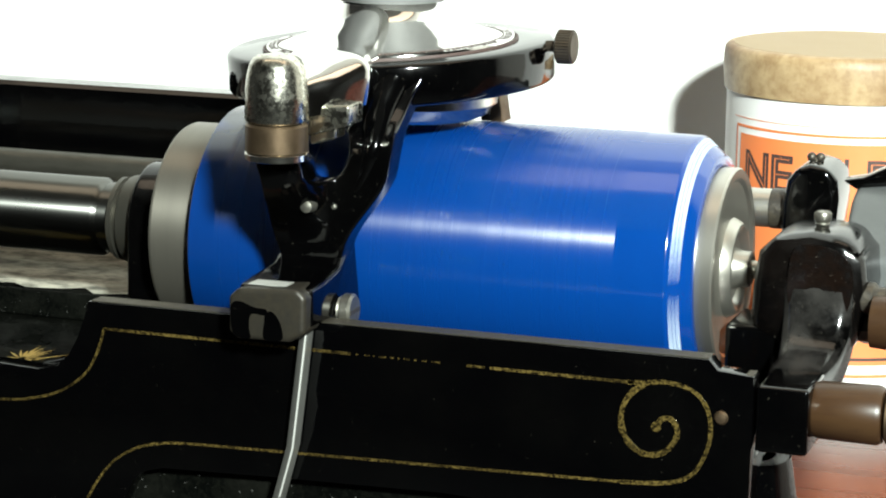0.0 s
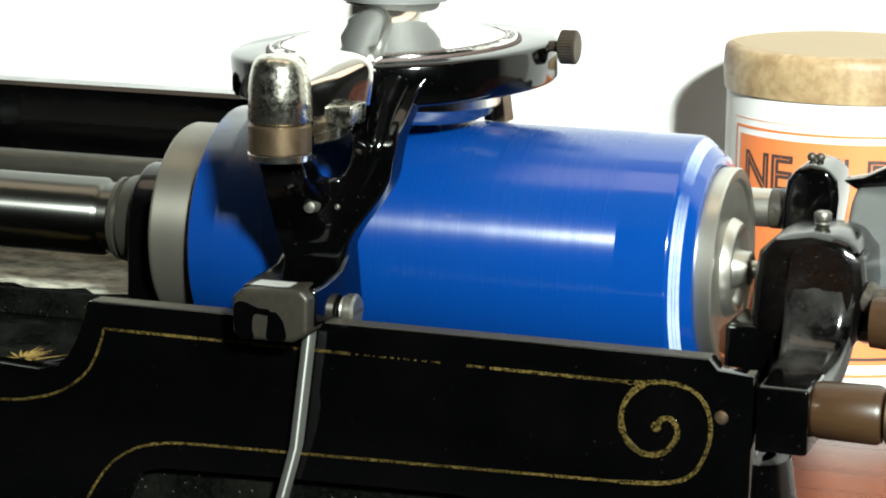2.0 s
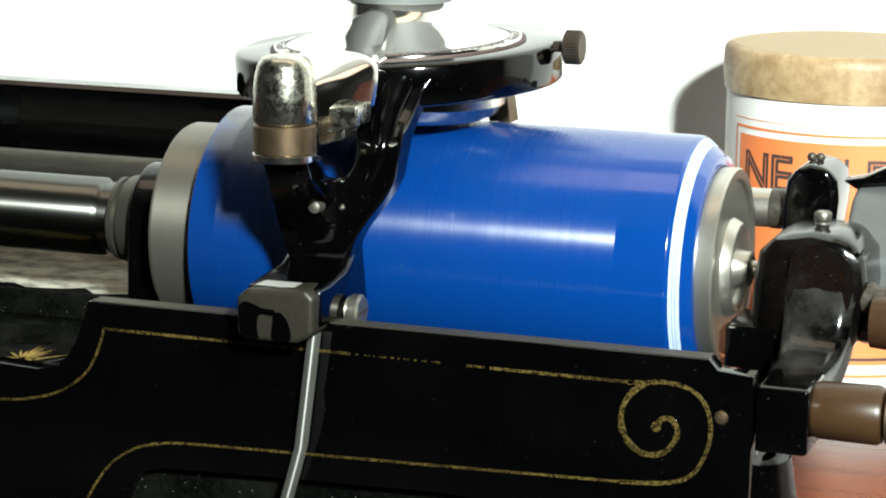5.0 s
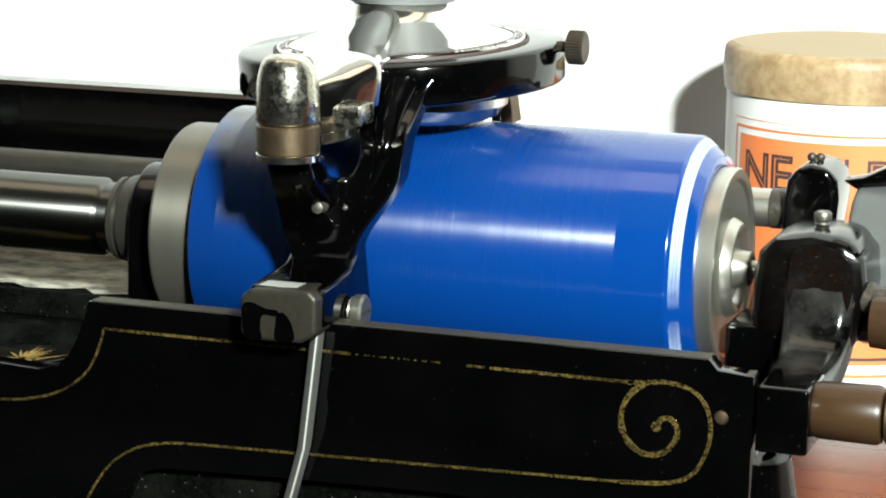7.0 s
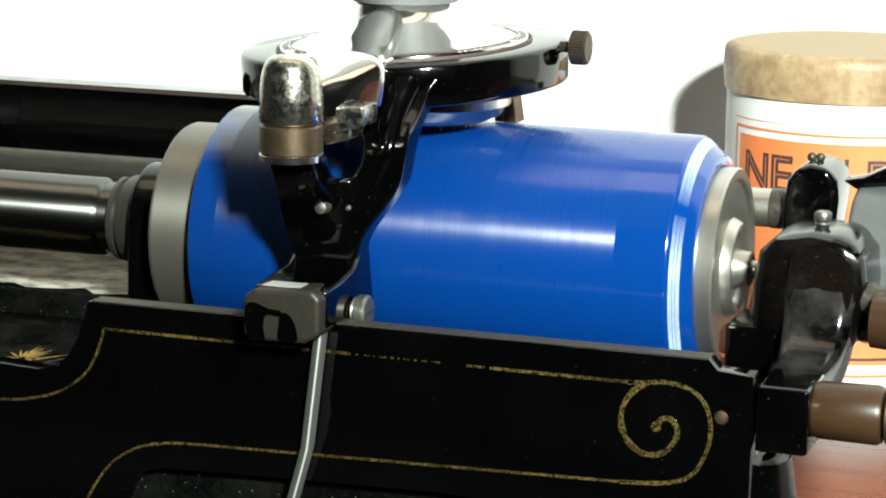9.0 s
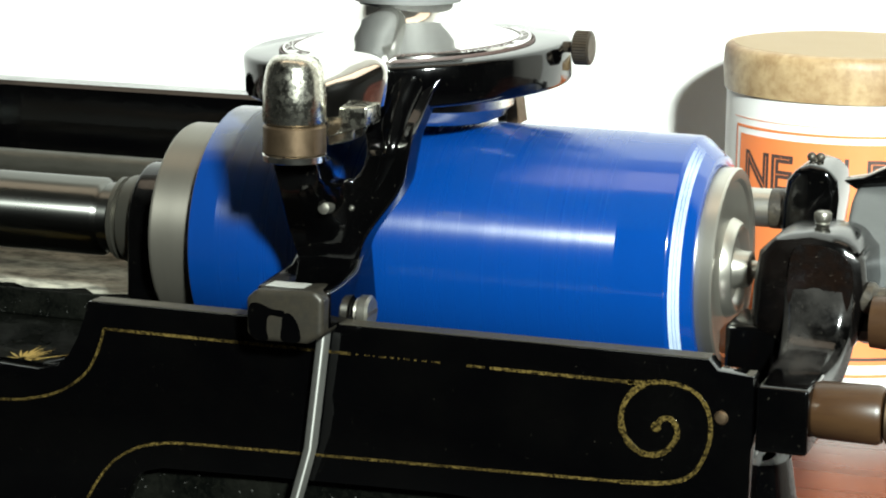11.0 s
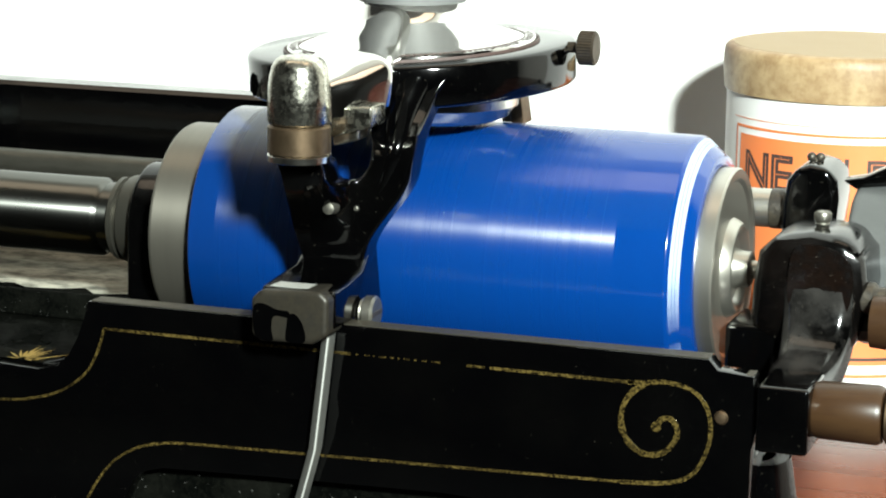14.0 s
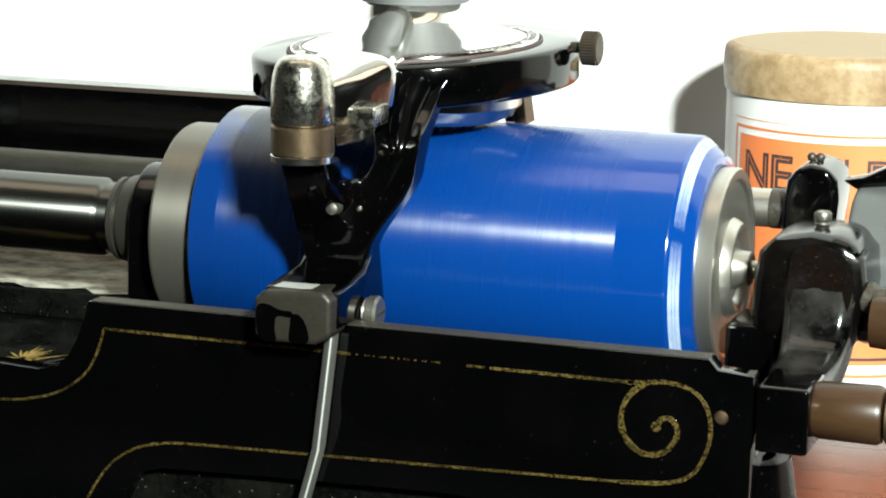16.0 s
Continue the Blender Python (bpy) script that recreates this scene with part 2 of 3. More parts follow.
def sweep(points, radius, segs=12):
    """A round bar along points; radius: a number or a function of 0..1."""
    bm = bmesh.new()
    P = [Vector(p) for p in points]
    rings, up = [], None
    for i, p in enumerate(P):
        d = (P[min(i + 1, len(P) - 1)] - P[max(i - 1, 0)]).normalized()
        up = up or (Vector((0, 1, 0)) if abs(d.y) < 0.9 else Vector((1, 0, 0)))
        side = d.cross(up).normalized()
        up = side.cross(d).normalized()
        r = radius(i / (len(P) - 1)) if callable(radius) else radius
        rings.append([bm.verts.new(p + r * (math.cos(t) * side + math.sin(t) * up)) for t in (2 * math.pi * k / segs for k in range(segs))])
    for A, B in zip(rings, rings[1:]):
        for k in range(segs):
            bm.faces.new((A[k], A[(k + 1) % segs], B[(k + 1) % segs], B[k]))
    bm.faces.new(rings[0])
    bm.faces.new(rings[-1])
    return bm


def setting(name, bm, mat, label, category):
    return tagged(part(name, bm, mat), label, category, kind="structure")


# ---- the setting ----
WALL_Y = 191.5
setting("wall_back", block(-1500, 1800, WALL_Y + 5, WALL_Y + 65, TABLE - 700, 2000, 0), PLASTER, "dim off-white painted room wall", "wall")
setting("backdrop", block(-620, 340, WALL_Y, WALL_Y + 4, TABLE, 560, 0.3), WALL, "plain white backdrop board behind the machine", "backdrop")
setting("tabletop", block(-900, 1100, -54, WALL_Y - 0.5, TABLE - 30, TABLE, 2), TABLEWOOD, "glossy dark red mahogany table top", "table top")
setting("wall_front", block(-1500, 1800, -2600, -2540, TABLE - 700, 2000, 0), ROOM, "dim grey painted room wall", "wall")
setting("wall_left", block(-1560, -1500, -2600, WALL_Y + 60, TABLE - 700, 2000, 0), ROOM, "dim grey painted room wall", "wall")
setting("wall_right", block(1800, 1860, -2600, WALL_Y + 60, TABLE - 700, 2000, 0), ROOM, "dim grey painted room wall", "wall")
setting("ceiling", block(-1500, 1800, -2540, WALL_Y, 1990, 2050, 0), WALL, "white painted ceiling", "ceiling")
setting("floor", block(-1500, 1800, -2540, WALL_Y, TABLE - 720, TABLE - 700, 0), ROOM, "dark grey floor", "floor")

# ---- the phonograph ----
BED_Y = -50.0
phonograph = thing("phonograph", (50, 0, TABLE), "black enamelled cylinder phonograph with gold striping on a table", "phonograph")


def build_bed():
    arc = [(-32.1, -22.2), (-23.5, -22.6), (-19.0, -21.6), (-16.3, -19.0), (-14.3, -15.5), (-12.6, -11)]
    outline = [(-140, -23), *arc, (-11.6, -7.3), (118.2, -7.3), (119.9, -9.3), (126.9, -9.9), (126.7, -38), (124, TABLE + 3), (112, TABLE + 3)]
    recess = [(112, -48), (104, -42.5), (95, -40.8), (65.3, -39.4), (29.1, -40.2), (5, -41.0), (1, -42), (-2, -44.5), (-4.5, -50), (-5.5, TABLE + 3), (-140, TABLE + 3)]
    bed = part("bed_front", plate(outline + recess, BED_Y, BED_Y + 5, 0.35, segs=2), ENAMEL, phonograph, "black enamelled front plate with gold striping")
    part("worn_top_edge", block(-10.9, 118.0, BED_Y + 0.4, BED_Y + 4.7, -7.4, -7.15, 0), EDGE, bed, "worn bare metal top edge")
    part("worn_corner_edge", block(120.4, 126.6, BED_Y + 0.4, BED_Y + 4.7, -9.98, -9.75, 0), EDGE, bed, "worn bare metal corner")
    part("recess_panel", block(-20, 118, BED_Y + 4.2, BED_Y + 6, TABLE + 3, -30, 0), BED, bed, "dull dark recessed panel")
    lines = [
        ("gold_line", curve([(-60, -31.5), (-32.3, -30.0), (-24.3, -28.9), (-17.7, -26.6), (-12.5, -22.7), (-9.6, -18.0), (-7.9, -12.7)], 8), 0.62),
        ("gold_line", [(-7.9 + i * 1.2, -12.75 - 0.0045 * i) for i in range(46)], 0.68),
        *[("gold_line", [(x, -12.98), (x + w, -12.98)], 0.34) for x, w in ((47.2, 0.5), (49, 1.1), (50.8, 0.4), (52, 1.6), (54.4, 0.7), (56, 0.4), (57.2, 1.3), (59.4, 0.5), (61, 1.0), (63, 1.8))],
        ("gold_line", [(70.2, -13.05), (72, -13.06), (74, -13.07)], 0.6),
        ("gold_line", [(75.0 + i * 1.2, -13.08 - 0.003 * i) for i in range(25)], 0.72),
        ("gold_line", curve([(-12.3, -49.3), (-8.9, -43.8), (-5.0, -39.7), (0.2, -36.8), (6.6, -35.4), (14, -35.0)], 8), 0.62),
        ("gold_line", [(14 + i * 1.2, -35.0 + 0.0275 * i) for i in range(74)], 0.62),
        ("gold_line", curve([(101.6, -33.0), (110.8, -32.2), (115.7, -30.0), (118.3, -25.3), (119.0, -20.8), (118.0, -16.5), (115.1, -13.6), (110.2, -12.5), (105.8, -13.0), (102.6, -13.2)], 8), 0.95),
        ("gold_scroll", curve([(106.3, -12.9), (102.9, -15.8), (101.5, -19.8), (102.2, -23.6), (104.5, -26.2), (107.3, -27.0), (110.1, -26.2), (112.2, -23.7), (112.5, -21.3), (111.2, -19.6), (109.5, -19.8), (108.6, -21.3)], 8), 1.3),
    ]
    for name, pts, w in lines:
        part(name, ribbon([(p[0], p[1]) for p in pts], BED_Y, w, 0.12 if name == "gold_line" else 0.2), GOLD, bed, "rubbed gold pinstripe" if name == "gold_line" else "gold scroll ornament")
    part("scroll_bud", lathe([(BED_Y - 0.14, 0.2), (BED_Y - 0.14, 1.0), (BED_Y, 1.0)], (108.4, 0, -21.4), "y", 16), GOLD, bed)
    part("rivet", lathe([(BED_Y - 0.6, 0.4), (BED_Y - 0.5, 1.0), (BED_Y, 1.4)], (120.9, 0, -18.4), "y", 20), BRASS, bed, "tarnished brass rivet")
    floor_z = -27.0
    deck = part("bed_deck", block(-140, 86, BED_Y + 4.8, 62, floor_z - 6, floor_z, 0.8), BED, phonograph, "dusty worn black bed deck")
    ledge = part("rear_ledge", block(-140, -21.2, 9, 54, floor_z, -20.6, 0.7), BED, phonograph, "dull worn rear ledge")
    bm = bmesh.new()
    edge = [(-140 + 4.5 * k, 13 + 5 * noise.noise((k * 0.6, 1.7, 0)) + (k % 2)) for k in range(27)]
    lo = [bm.verts.new((x, y, -20.5)) for x, y in edge]
    hi = [bm.verts.new((x, 53.5, -20.5)) for x, y in edge]
    for k in range(26):
        bm.faces.new((lo[k], lo[k + 1], hi[k + 1], hi[k]))
    part("worn_patch", bm, WORN_SHEEN, ledge, "rubbed metal patch, its colour brightened by a painted reflection")
    part("bed_base", block(-140, 84, BED_Y + 4.9, 62, TABLE, floor_z - 6.1, 1.5), ENAMEL, phonograph)
    # raised lip and gold flower of the lowered side
    part("bed_lip", sweep([(-140, -44, -24.5), (-26, -44, -24.2), (-20, -43.5, -22.5)], 1.1), ENAMEL, bed)
    bmf = bmesh.new()
    for k in range(11):
        a = math.pi * (0.02 + 0.96 * k / 10)
        L = (5.4, 3.9, 4.8)[k % 3]
        c = Vector((-38.8, -29))
        d, n = Vector((math.cos(a), 2.4 * math.sin(a))), Vector((-math.sin(a), math.cos(a)))
        q = [c + d * 0.8 - n * 0.15, c + d * L * 0.55 - n * 0.36, c + d * L, c + d * L * 0.55 + n * 0.36, c + d * 0.8 + n * 0.15]
        bmf.faces.new([bmf.verts.new((p.x, p.y, floor_z + 0.2)) for p in q])
    for p, q in (((-60, -30.5), (-40, -30.5)), ((-37, -30), (-25, -14))):
        d = (Vector(q) - Vector(p)).normalized() * 0.45
        bmf.faces.new([bmf.verts.new((x, y, floor_z + 0.2)) for x, y in ((p[0], p[1] - 0.5), (q[0], q[1] - 0.5), (q[0], q[1] + 0.5), (p[0], p[1] + 0.5))])
    part("gold_flower", bmf, FLOWER, deck, "gold floral transfer")
    part("rear_rail", plate([(54, -27.0), (63, -27.0), (63, 20.8), (62.5, 21.2), (54.9, 21.2), (54, 20.2)], -97, 15, 0), ENAMEL, phonograph, "glossy black rear rail")
    rail = phonograph.children[-1]
    for v in rail.data.vertices:                    # the section was drawn in x and z: turn it to run along x
        p = (v.co + ORIGIN[rail]) * 1000
        v.co = V(p.y, p.x, p.z + TABLE) - ORIGIN[rail]
    part("rear_post", block(-100, -90.5, 40, 63, -27, 20, 0.8), ENAMEL, phonograph)
    part("foot", tube([(TABLE, 12), (TABLE, 9), (-40, 7), (-30, 6), (-30, 9), (-45, 11.5)], (122, -32, 0), "z", 32), ENAMEL, phonograph, "black cast foot")


build_bed()


def build_drive():
    part("guide_rod", lathe([(-140, 3.4), (0, 3.4)], (0, 33, 4.6), "x", 32), STEELDARK, phonograph, "dark steel guide rod")
    part("guide_rod_end", lathe([(60, 4.2), (117.5, 4.2)], (0, 32, 7.2), "x", 32), CAPSTEEL, phonograph, "bright steel rod end")
    part("rod_sleeve", lathe([(112.3, 4.2), (112.5, 4.4), (117.5, 4.4)], (0, 32, 7.2), "x", 32), DARK, phonograph)
    part("drive_shaft", lathe([(-140, 8.8), (-32.4, 8.8), (-31.6, 8.3), (-31.2, 7.9), (-28.3, 7.9)], (0, 0, 0), "x", 64), SHAFT, phonograph, "polished dark steel drive shaft", at=(0, 0, 0))
    mandrel = part("mandrel", lathe([(-11.6, 21.0), (-11.2, 22.3), (-10.6, 22.65), (-1.6, 22.65), (-1.3, 22.3), (-1.2, 20.9), (1, 20.8), (105, 20.3), (107, 20.2)], (0, 0, 0), "x", 96), STEEL, phonograph,
                   "brushed nickel mandrel", at=(0, 0, 0), smooth=30)
    part("mandrel_cap", lathe([(106.8, 20.3), (107.2, 20.75), (111.0, 20.75), (111.4, 20.4), (111.3, 18.6), (110.7, 17.8), (110.7, 10.4), (111.8, 9.9), (112.7, 9.2), (112.8, 8.6), (112.2, 7.6), (111.2, 6.8), (110.9, 4.4)], (0, 0, 0), "x", 96),
         CAPSTEEL, mandrel, "bright turned nickel end cap", smooth=30)
    part("spindle_boss", lathe([(110.5, 4.4), (112.2, 4.1), (113.0, 3.8), (114.9, 3.7), (115.3, 3.2), (115.4, 1.9), (119.5, 1.8)], (0, 0, 0), "x", 40), CAPSTEEL, mandrel, "dull turned spindle boss")
    part("collar", lathe([(-28.4, 8.0), (-28.0, 9.3), (-26.9, 9.4), (-26.7, 8.7), (-26.0, 8.9), (-25.4, 9.8), (-21.4, 10.6), (-20.9, 10.2)], (0, 0, 0), "x", 64), STEELDARK, mandrel, "worn steel collar")
    # the bearing pedestal behind the mandrel's flange: round top, straight sides
    prof = [(13.4 * math.cos(radians(a)), 13.4 * math.sin(radians(a))) for a in range(-8, 189, 7)] + [(-13.6, -27), (13.6, -27)]
    bm = bmesh.new()
    A = [bm.verts.new((-20.8, y, z)) for y, z in prof]
    B = [bm.verts.new((-12.2, y, z)) for y, z in prof]
    bm.faces.new(A)
    bm.faces.new(B[::-1])
    for k in range(len(A)):
        bm.faces.new((A[k], B[k], B[(k + 1) % len(A)], A[(k + 1) % len(A)]))
    bmesh.ops.recalc_face_normals(bm, faces=bm.faces)
    part("bearing_pedestal", soften(bm, 0.9), ENAMEL, phonograph, "black cast bearing pedestal with chipped edge")
    return mandrel


mandrel = build_drive()


def screw(parent, at, r, h, mat=NICKEL, slot=True):
    """A cheese-head screw standing upright, with a slot."""
    x, y, z = at
    prof = [(z - 1 + 0.35 * k, r * (0.72 if k % 2 else 0.84)) for k in range(int((h * 0.55 + 1) / 0.35))]
    bm = lathe(prof + [(z + h * 0.55, r * 0.98), (z + h * 0.9, r), (z + h, r * 0.85)], (x, y, 0), "z", 24)
    for v in bm.verts:                              # the slot
        if v.co.z > z + h * 0.95 and abs(v.co.y - y) < r * 0.3:
            v.co.z -= h * 0.2
    s = part("screw", bm, mat, parent, "slotted steel screw")
    return s


def build_gate():
    hub = [(117.4, -9.4), (117.9, 0), (118.8, 6.2), (121.8, 9.6), (129.5, 10.9), (136.8, 10.2), (140.2, 6.0), (141.0, 0), (140.2, -8.5), (137.5, -14.0), (126.5, -14.0)]
    gate = part("gate", plate(hub, -13, 9, 3.6, segs=4), CASTING, phonograph, "black enamelled swing gate casting with dulled brown patches", smooth=24)
    line = curve([(-12.6, 7.5, 123.6), (-13.5, 1.5, 123.6), (-14.5, -5, 124.2), (-17, -9.4, 124.6), (-21, -11.9, 125.0), (-27, -13.1, 124.6), (-38, -13.9, 125.8)], 5)
    bm = bmesh.new()
    rings = []
    for k, p in enumerate(line):
        q, r = line[max(k - 1, 0)], line[min(k + 1, len(line) - 1)]
        d = Vector((r.x - q.x, r.y - q.y)).normalized()
        n = Vector((-d.y, d.x))                         # towards the inside of the casting
        if n.y > 0:
            n = -n
        if k < 6:
            n = Vector((1, 0))
        f = k / (len(line) - 1)
        x0, x1, deep, c = p.z, 139.8 - 4.8 * f ** 1.4, 9.0 - 1.5 * f, 2.2 + 1.2 * (1 - f) ** 2
        loop = [(x0 + c, 0), (x1 - c, 0), (x1 - 0.29 * c, 0.29 * c), (x1, c), (x1, deep), (x0, deep), (x0, c), (x0 + 0.29 * c, 0.29 * c)]
        rings.append([bm.verts.new((x, p.x + n.x * a, p.y + n.y * a)) for x, a in loop])
    for A, B in zip(rings, rings[1:]):
        for k in range(8):
            bm.faces.new((A[k], A[(k + 1) % 8], B[(k + 1) % 8], B[k]))
    bm.faces.new(rings[0])
    bm.faces.new(rings[-1])
    part("gate_leg", bm, LEG_SHEEN, gate, "black gate leg with grey reflections painted on in patches", smooth=70)
    worn = [(126.6, 8.0), (130.5, 8.8), (135.5, 7.6), (138.2, 4.0), (138.0, -2.5), (136.2, -5.6), (134.6, -2.0), (131.6, 0.2), (128.4, -0.8), (127.4, -4.6), (125.6, -3.0), (125.4, 3.0)]
    part("worn_enamel", plate(smooth_outline(worn, 4), -13.72, -13.0, 0), BROWNWEAR, gate, "brown worn-through enamel")
    part("gate_block", block(127.3, 137.3, BED_Y + 0.2, -34, -24.4, -11.6, 0.9), ENAMEL, gate, "square black gate end")
    part("gate_handle", lathe([(136.8, 3.5), (137.0, 5.1), (138.0, 5.5), (149.2, 5.7), (150.2, 5.2), (150.4, 3.2), (151.5, 3.0)], (0, -42, -17.0), "x", 48), WOOD, gate, "brown turned wooden handle")
    part("gate_handle_tip", lathe([(150.6, 4.6), (151.0, 5.3), (153, 5.3), (153.4, 4.4)], (0, -42, -17.0), "x", 40), BRASS, gate)
    screw(gate, (129.8, -2, 10.0), 1.8, 3.6, DULLED)
    ear = part("rod_bearing", plate([(115.6, -6), (115.9, 10), (116.6, 14.6), (118.6, 17.4), (121.5, 18.4), (125.3, 17.8), (127.3, 15.4), (127.8, 11), (127.2, 3), (126, -6)], 25, 42, 2.0, segs=4), ENAMEL, phonograph,
               "black enamelled rod bearing", smooth=50)
    wing = part("wing_screw", lathe([(17.0, 0.9), (18.7, 0.9), (19.0, 0.6)], (121.4, 33, 0), "z", 16), DARK, ear, "dark two-lobed wing screw")
    for dx in (-0.95, 0.95):
        lobe = lathe([(1.05 * -math.cos(math.pi * k / 8), max(0.05, 1.05 * math.sin(math.pi * k / 8))) for k in range(9)], (121.4 + dx, 33, 18.9), "z", 16)
        part("wing_lobe", lobe, DARK, ear)
    part("bed_end", block(106, 126.4, -44.8, 36, -38, -26, 1.2), ENAMEL, phonograph)
    # guessed upright of the bed end, added to keep this gap dark
    part("gate_stop", block(112.6, 124, -12, 4, -26, -9.0, 1.2), ENAMEL, phonograph)
    part("bearing_post", block(117, 126, 28, 42, -38, -5, 1), ENAMEL, phonograph)
    # the arm that joins the gate to its hinge
    prof = [(4, 3.0), (8, 6.5), (20, 13.0), (34, 15.5), (38, 13), (38, -8), (4, -8)]
    bm = bmesh.new()
    A = [bm.verts.new((132.5 - (y - 4) * 0.05, y, z)) for y, z in prof]
    B = [bm.verts.new((152, y + 1.5, z + 0.4)) for y, z in prof]
    bm.faces.new(A)
    bm.faces.new(B[::-1])
    for k in range(len(A)):
        bm.faces.new((A[k], B[k], B[(k + 1) % len(A)], A[(k + 1) % len(A)]))
    bmesh.ops.recalc_face_normals(bm, faces=bm.faces)
    part("hinge_arm", soften(bm, 2.0, 4, 20), GREY_SHEEN, gate, smooth=60)
    part("hinge_lug", plate([(128.5, 15.4), (133, 16.3), (137.5, 18.6), (146, 21), (146, 17), (135, 14.4), (131.5, 13.6)], 26, 32, 0.6), ENAMEL, gate)
    part("latch_pin", lathe([(138.5, 2.2), (139.2, 3.3), (142, 3.3), (143, 2.4), (146, 2.4)], (0, -9, -2), "x", 24), DARK, gate, "dark knurled latch pin")
    part("latch_nut", lathe([(138.3, 2.0), (138.8, 2.8), (141.5, 2.8), (142, 2)], (0, -8, -8.4), "x", 8), DARK, gate)
    part("latch_knob", lathe([(142, 3), (142.4, 5.2), (148, 5.6), (149, 4)], (0, -12, -6), "x", 32), WOOD, gate)


build_gate()

# ---- the carriage that carries the reproducer ----
RX, RY, RZ = 35.4, 0.0, 42.8       # middle of the carriage's eye, top face, when the clip begins


def lean(bm):
    """Leans the eye and what sits in it with the carriage."""
    m = Matrix.Translation((RX, RY, RZ)) @ pose(0, 0, 0, 1.8, -3.0, 0).to_3x3().to_4x4() @ Matrix.Translation((-RX, -RY, -RZ))
    bm.transform(m)
    return bm


def step(a, b, v):
    t = min(1, max(0, (v - a) / (b - a)))
    return t * t * (3 - 2 * t)


def outwards(bm):
    """The arm stands out from the record, most of all where it carries the hinge cap."""
    for v in bm.verts:
        x, z = v.co.x, v.co.z
        d = 4 * (1 - step(24, 36, z)) + 12 * step(6, 20, z) * step(38, 27, x) * (1 - step(26, 34, z))
        v.co += d * Vector((0.42, -1, 0.175))
    return bm


def build_carriage():
    arm = [(53.4, 41.6), (52.2, 37.2), (50.6, 31.7), (49.3, 27.0), (48.5, 23.0), (47.8, 19.5), (45.8, 15.9), (43.2, 12.4), (40.8, 9.1), (39.2, 6.1),
           (38.3, 2.6), (36.6, -0.5), (32.0, -5.7), (23.0, -6.2), (23.4, -2.2), (25.1, 2.1), (24.5, 5.0), (23.0, 8.9), (21.7, 14.1), (20.7, 18.7),
           (19.8, 22.6), (24, 23.0), (29.6, 22.6), (30.4, 19.3), (32.8, 18.4), (36.9, 19.4), (39.4, 22.4), (40.0, 27.0), (39.8, 31.0), (40.0, 35.0), (40.8, 41.0)]

    def back(x, z):
        return max(0.0, z - 29) * 0.6

    bm = plate(smooth_outline(arm, 2), -36.5, -29.5, 0, shear=back)
    bm = soften(bm, 1.3, 4)
    bmesh.ops.triangulate(bm, faces=[f for f in bm.faces if len(f.verts) > 4])
    for size in (8, 4, 2.5):
        bmesh.ops.subdivide_edges(bm, edges=[e for e in bm.edges if e.calc_length() > size], cuts=1, use_grid_fill=True)
    bmesh.ops.triangulate(bm, faces=[f for f in bm.faces if len(f.verts) > 4])
    carriage = part("carriage", outwards(bm), ENAMEL, phonograph, "glossy black carriage arm sliding along the record", at=(RX, RY, RZ), smooth=75)
    z = RZ
    part("eye_ring", lean(tube([(z - 0.9, 34.9), (z - 0.3, 34.6), (z, 34.0), (z - 0.2, 27), (z - 7, 27), (z - 8.8, 29), (z - 8.8, 33.6), (z - 8.5, 34.4), (z - 7.8, 34.8)], (RX, RY, 0), "z", 96)), ENAMEL, carriage,
         "black enamelled ring with worn rim", smooth=45)
    part("arm_rib", outwards(sweep(curve([(46.8, -29.5, 38.5), (45.6, -33.4, 33), (44.8, -34.8, 27), (43.2, -35.0, 21), (38.5, -34.8, 11.0)], 8), lambda t: 4.0 - 2.9 * t, 24)), ENAMEL, carriage, smooth=80)
    part("foot", plate([(24.2, -8.4), (26, -9.6), (37.0, -9.4), (40.2, -7.5), (40.4, -0.2), (38.6, 1.3), (26.2, 0.7), (24.1, -1.2)], -60, -51.2, 1.3, segs=4), RUBBED, carriage, "worn carriage foot with rubbed bare edges", smooth=50)
    wedge = [(-30.5, 9), (-36.6, 8.5), (-38.5, 5.0), (-43, 2.6), (-50, 1.3), (-57, 0.9), (-57, -6.8), (-46, -7.0), (-30.5, -7.0)]
    bm = bmesh.new()
    A = [bm.verts.new((26.3 if z > 2 else 25.2, y, z)) for y, z in wedge]
    B = [bm.verts.new((40.6 - (0.25 * (z - 3) if z > 3 else 0), y, z)) for y, z in wedge]
    bm.faces.new(A)
    bm.faces.new(B[::-1])
    for k in range(len(A)):
        bm.faces.new((A[k], B[k], B[(k + 1) % len(A)], A[(k + 1) % len(A)]))
    bmesh.ops.recalc_face_normals(bm, faces=bm.faces)
    part("foot_neck", soften(bm, 0.9, 3, 25), ENAMEL, carriage, smooth=50)
    part("thumb_screw", lathe([(39.0, 1.9), (40.6, 1.9), (40.8, 2.9), (41.4, 2.5), (41.6, 3.4), (43.3, 3.5), (43.8, 3.0)], (0, -42, -6.2), "x", 32), DULLED, carriage, "slotted nickel screw")
    bm = bmesh.new()
    rows = []
    spine = ((38.3, -8.5), (36.9, -20.5), (35.5, -32.3), (34.4, -36.5), (32.7, -42.7), (32.1, -45))
    for x, z in spine:
        rows.append([bm.verts.new((x + a, y, z)) for a, y in ((-1.9, -52.9), (-0.3, -54.2), (0.1, -53.8), (0.1, -50.5), (-1.9, -50.5))])
    for A, B in zip(rows, rows[1:]):
        for k in range(5):
            bm.faces.new((A[k], A[(k + 1) % 5], B[(k + 1) % 5], B[k]))
    bm.faces.new(rows[0])
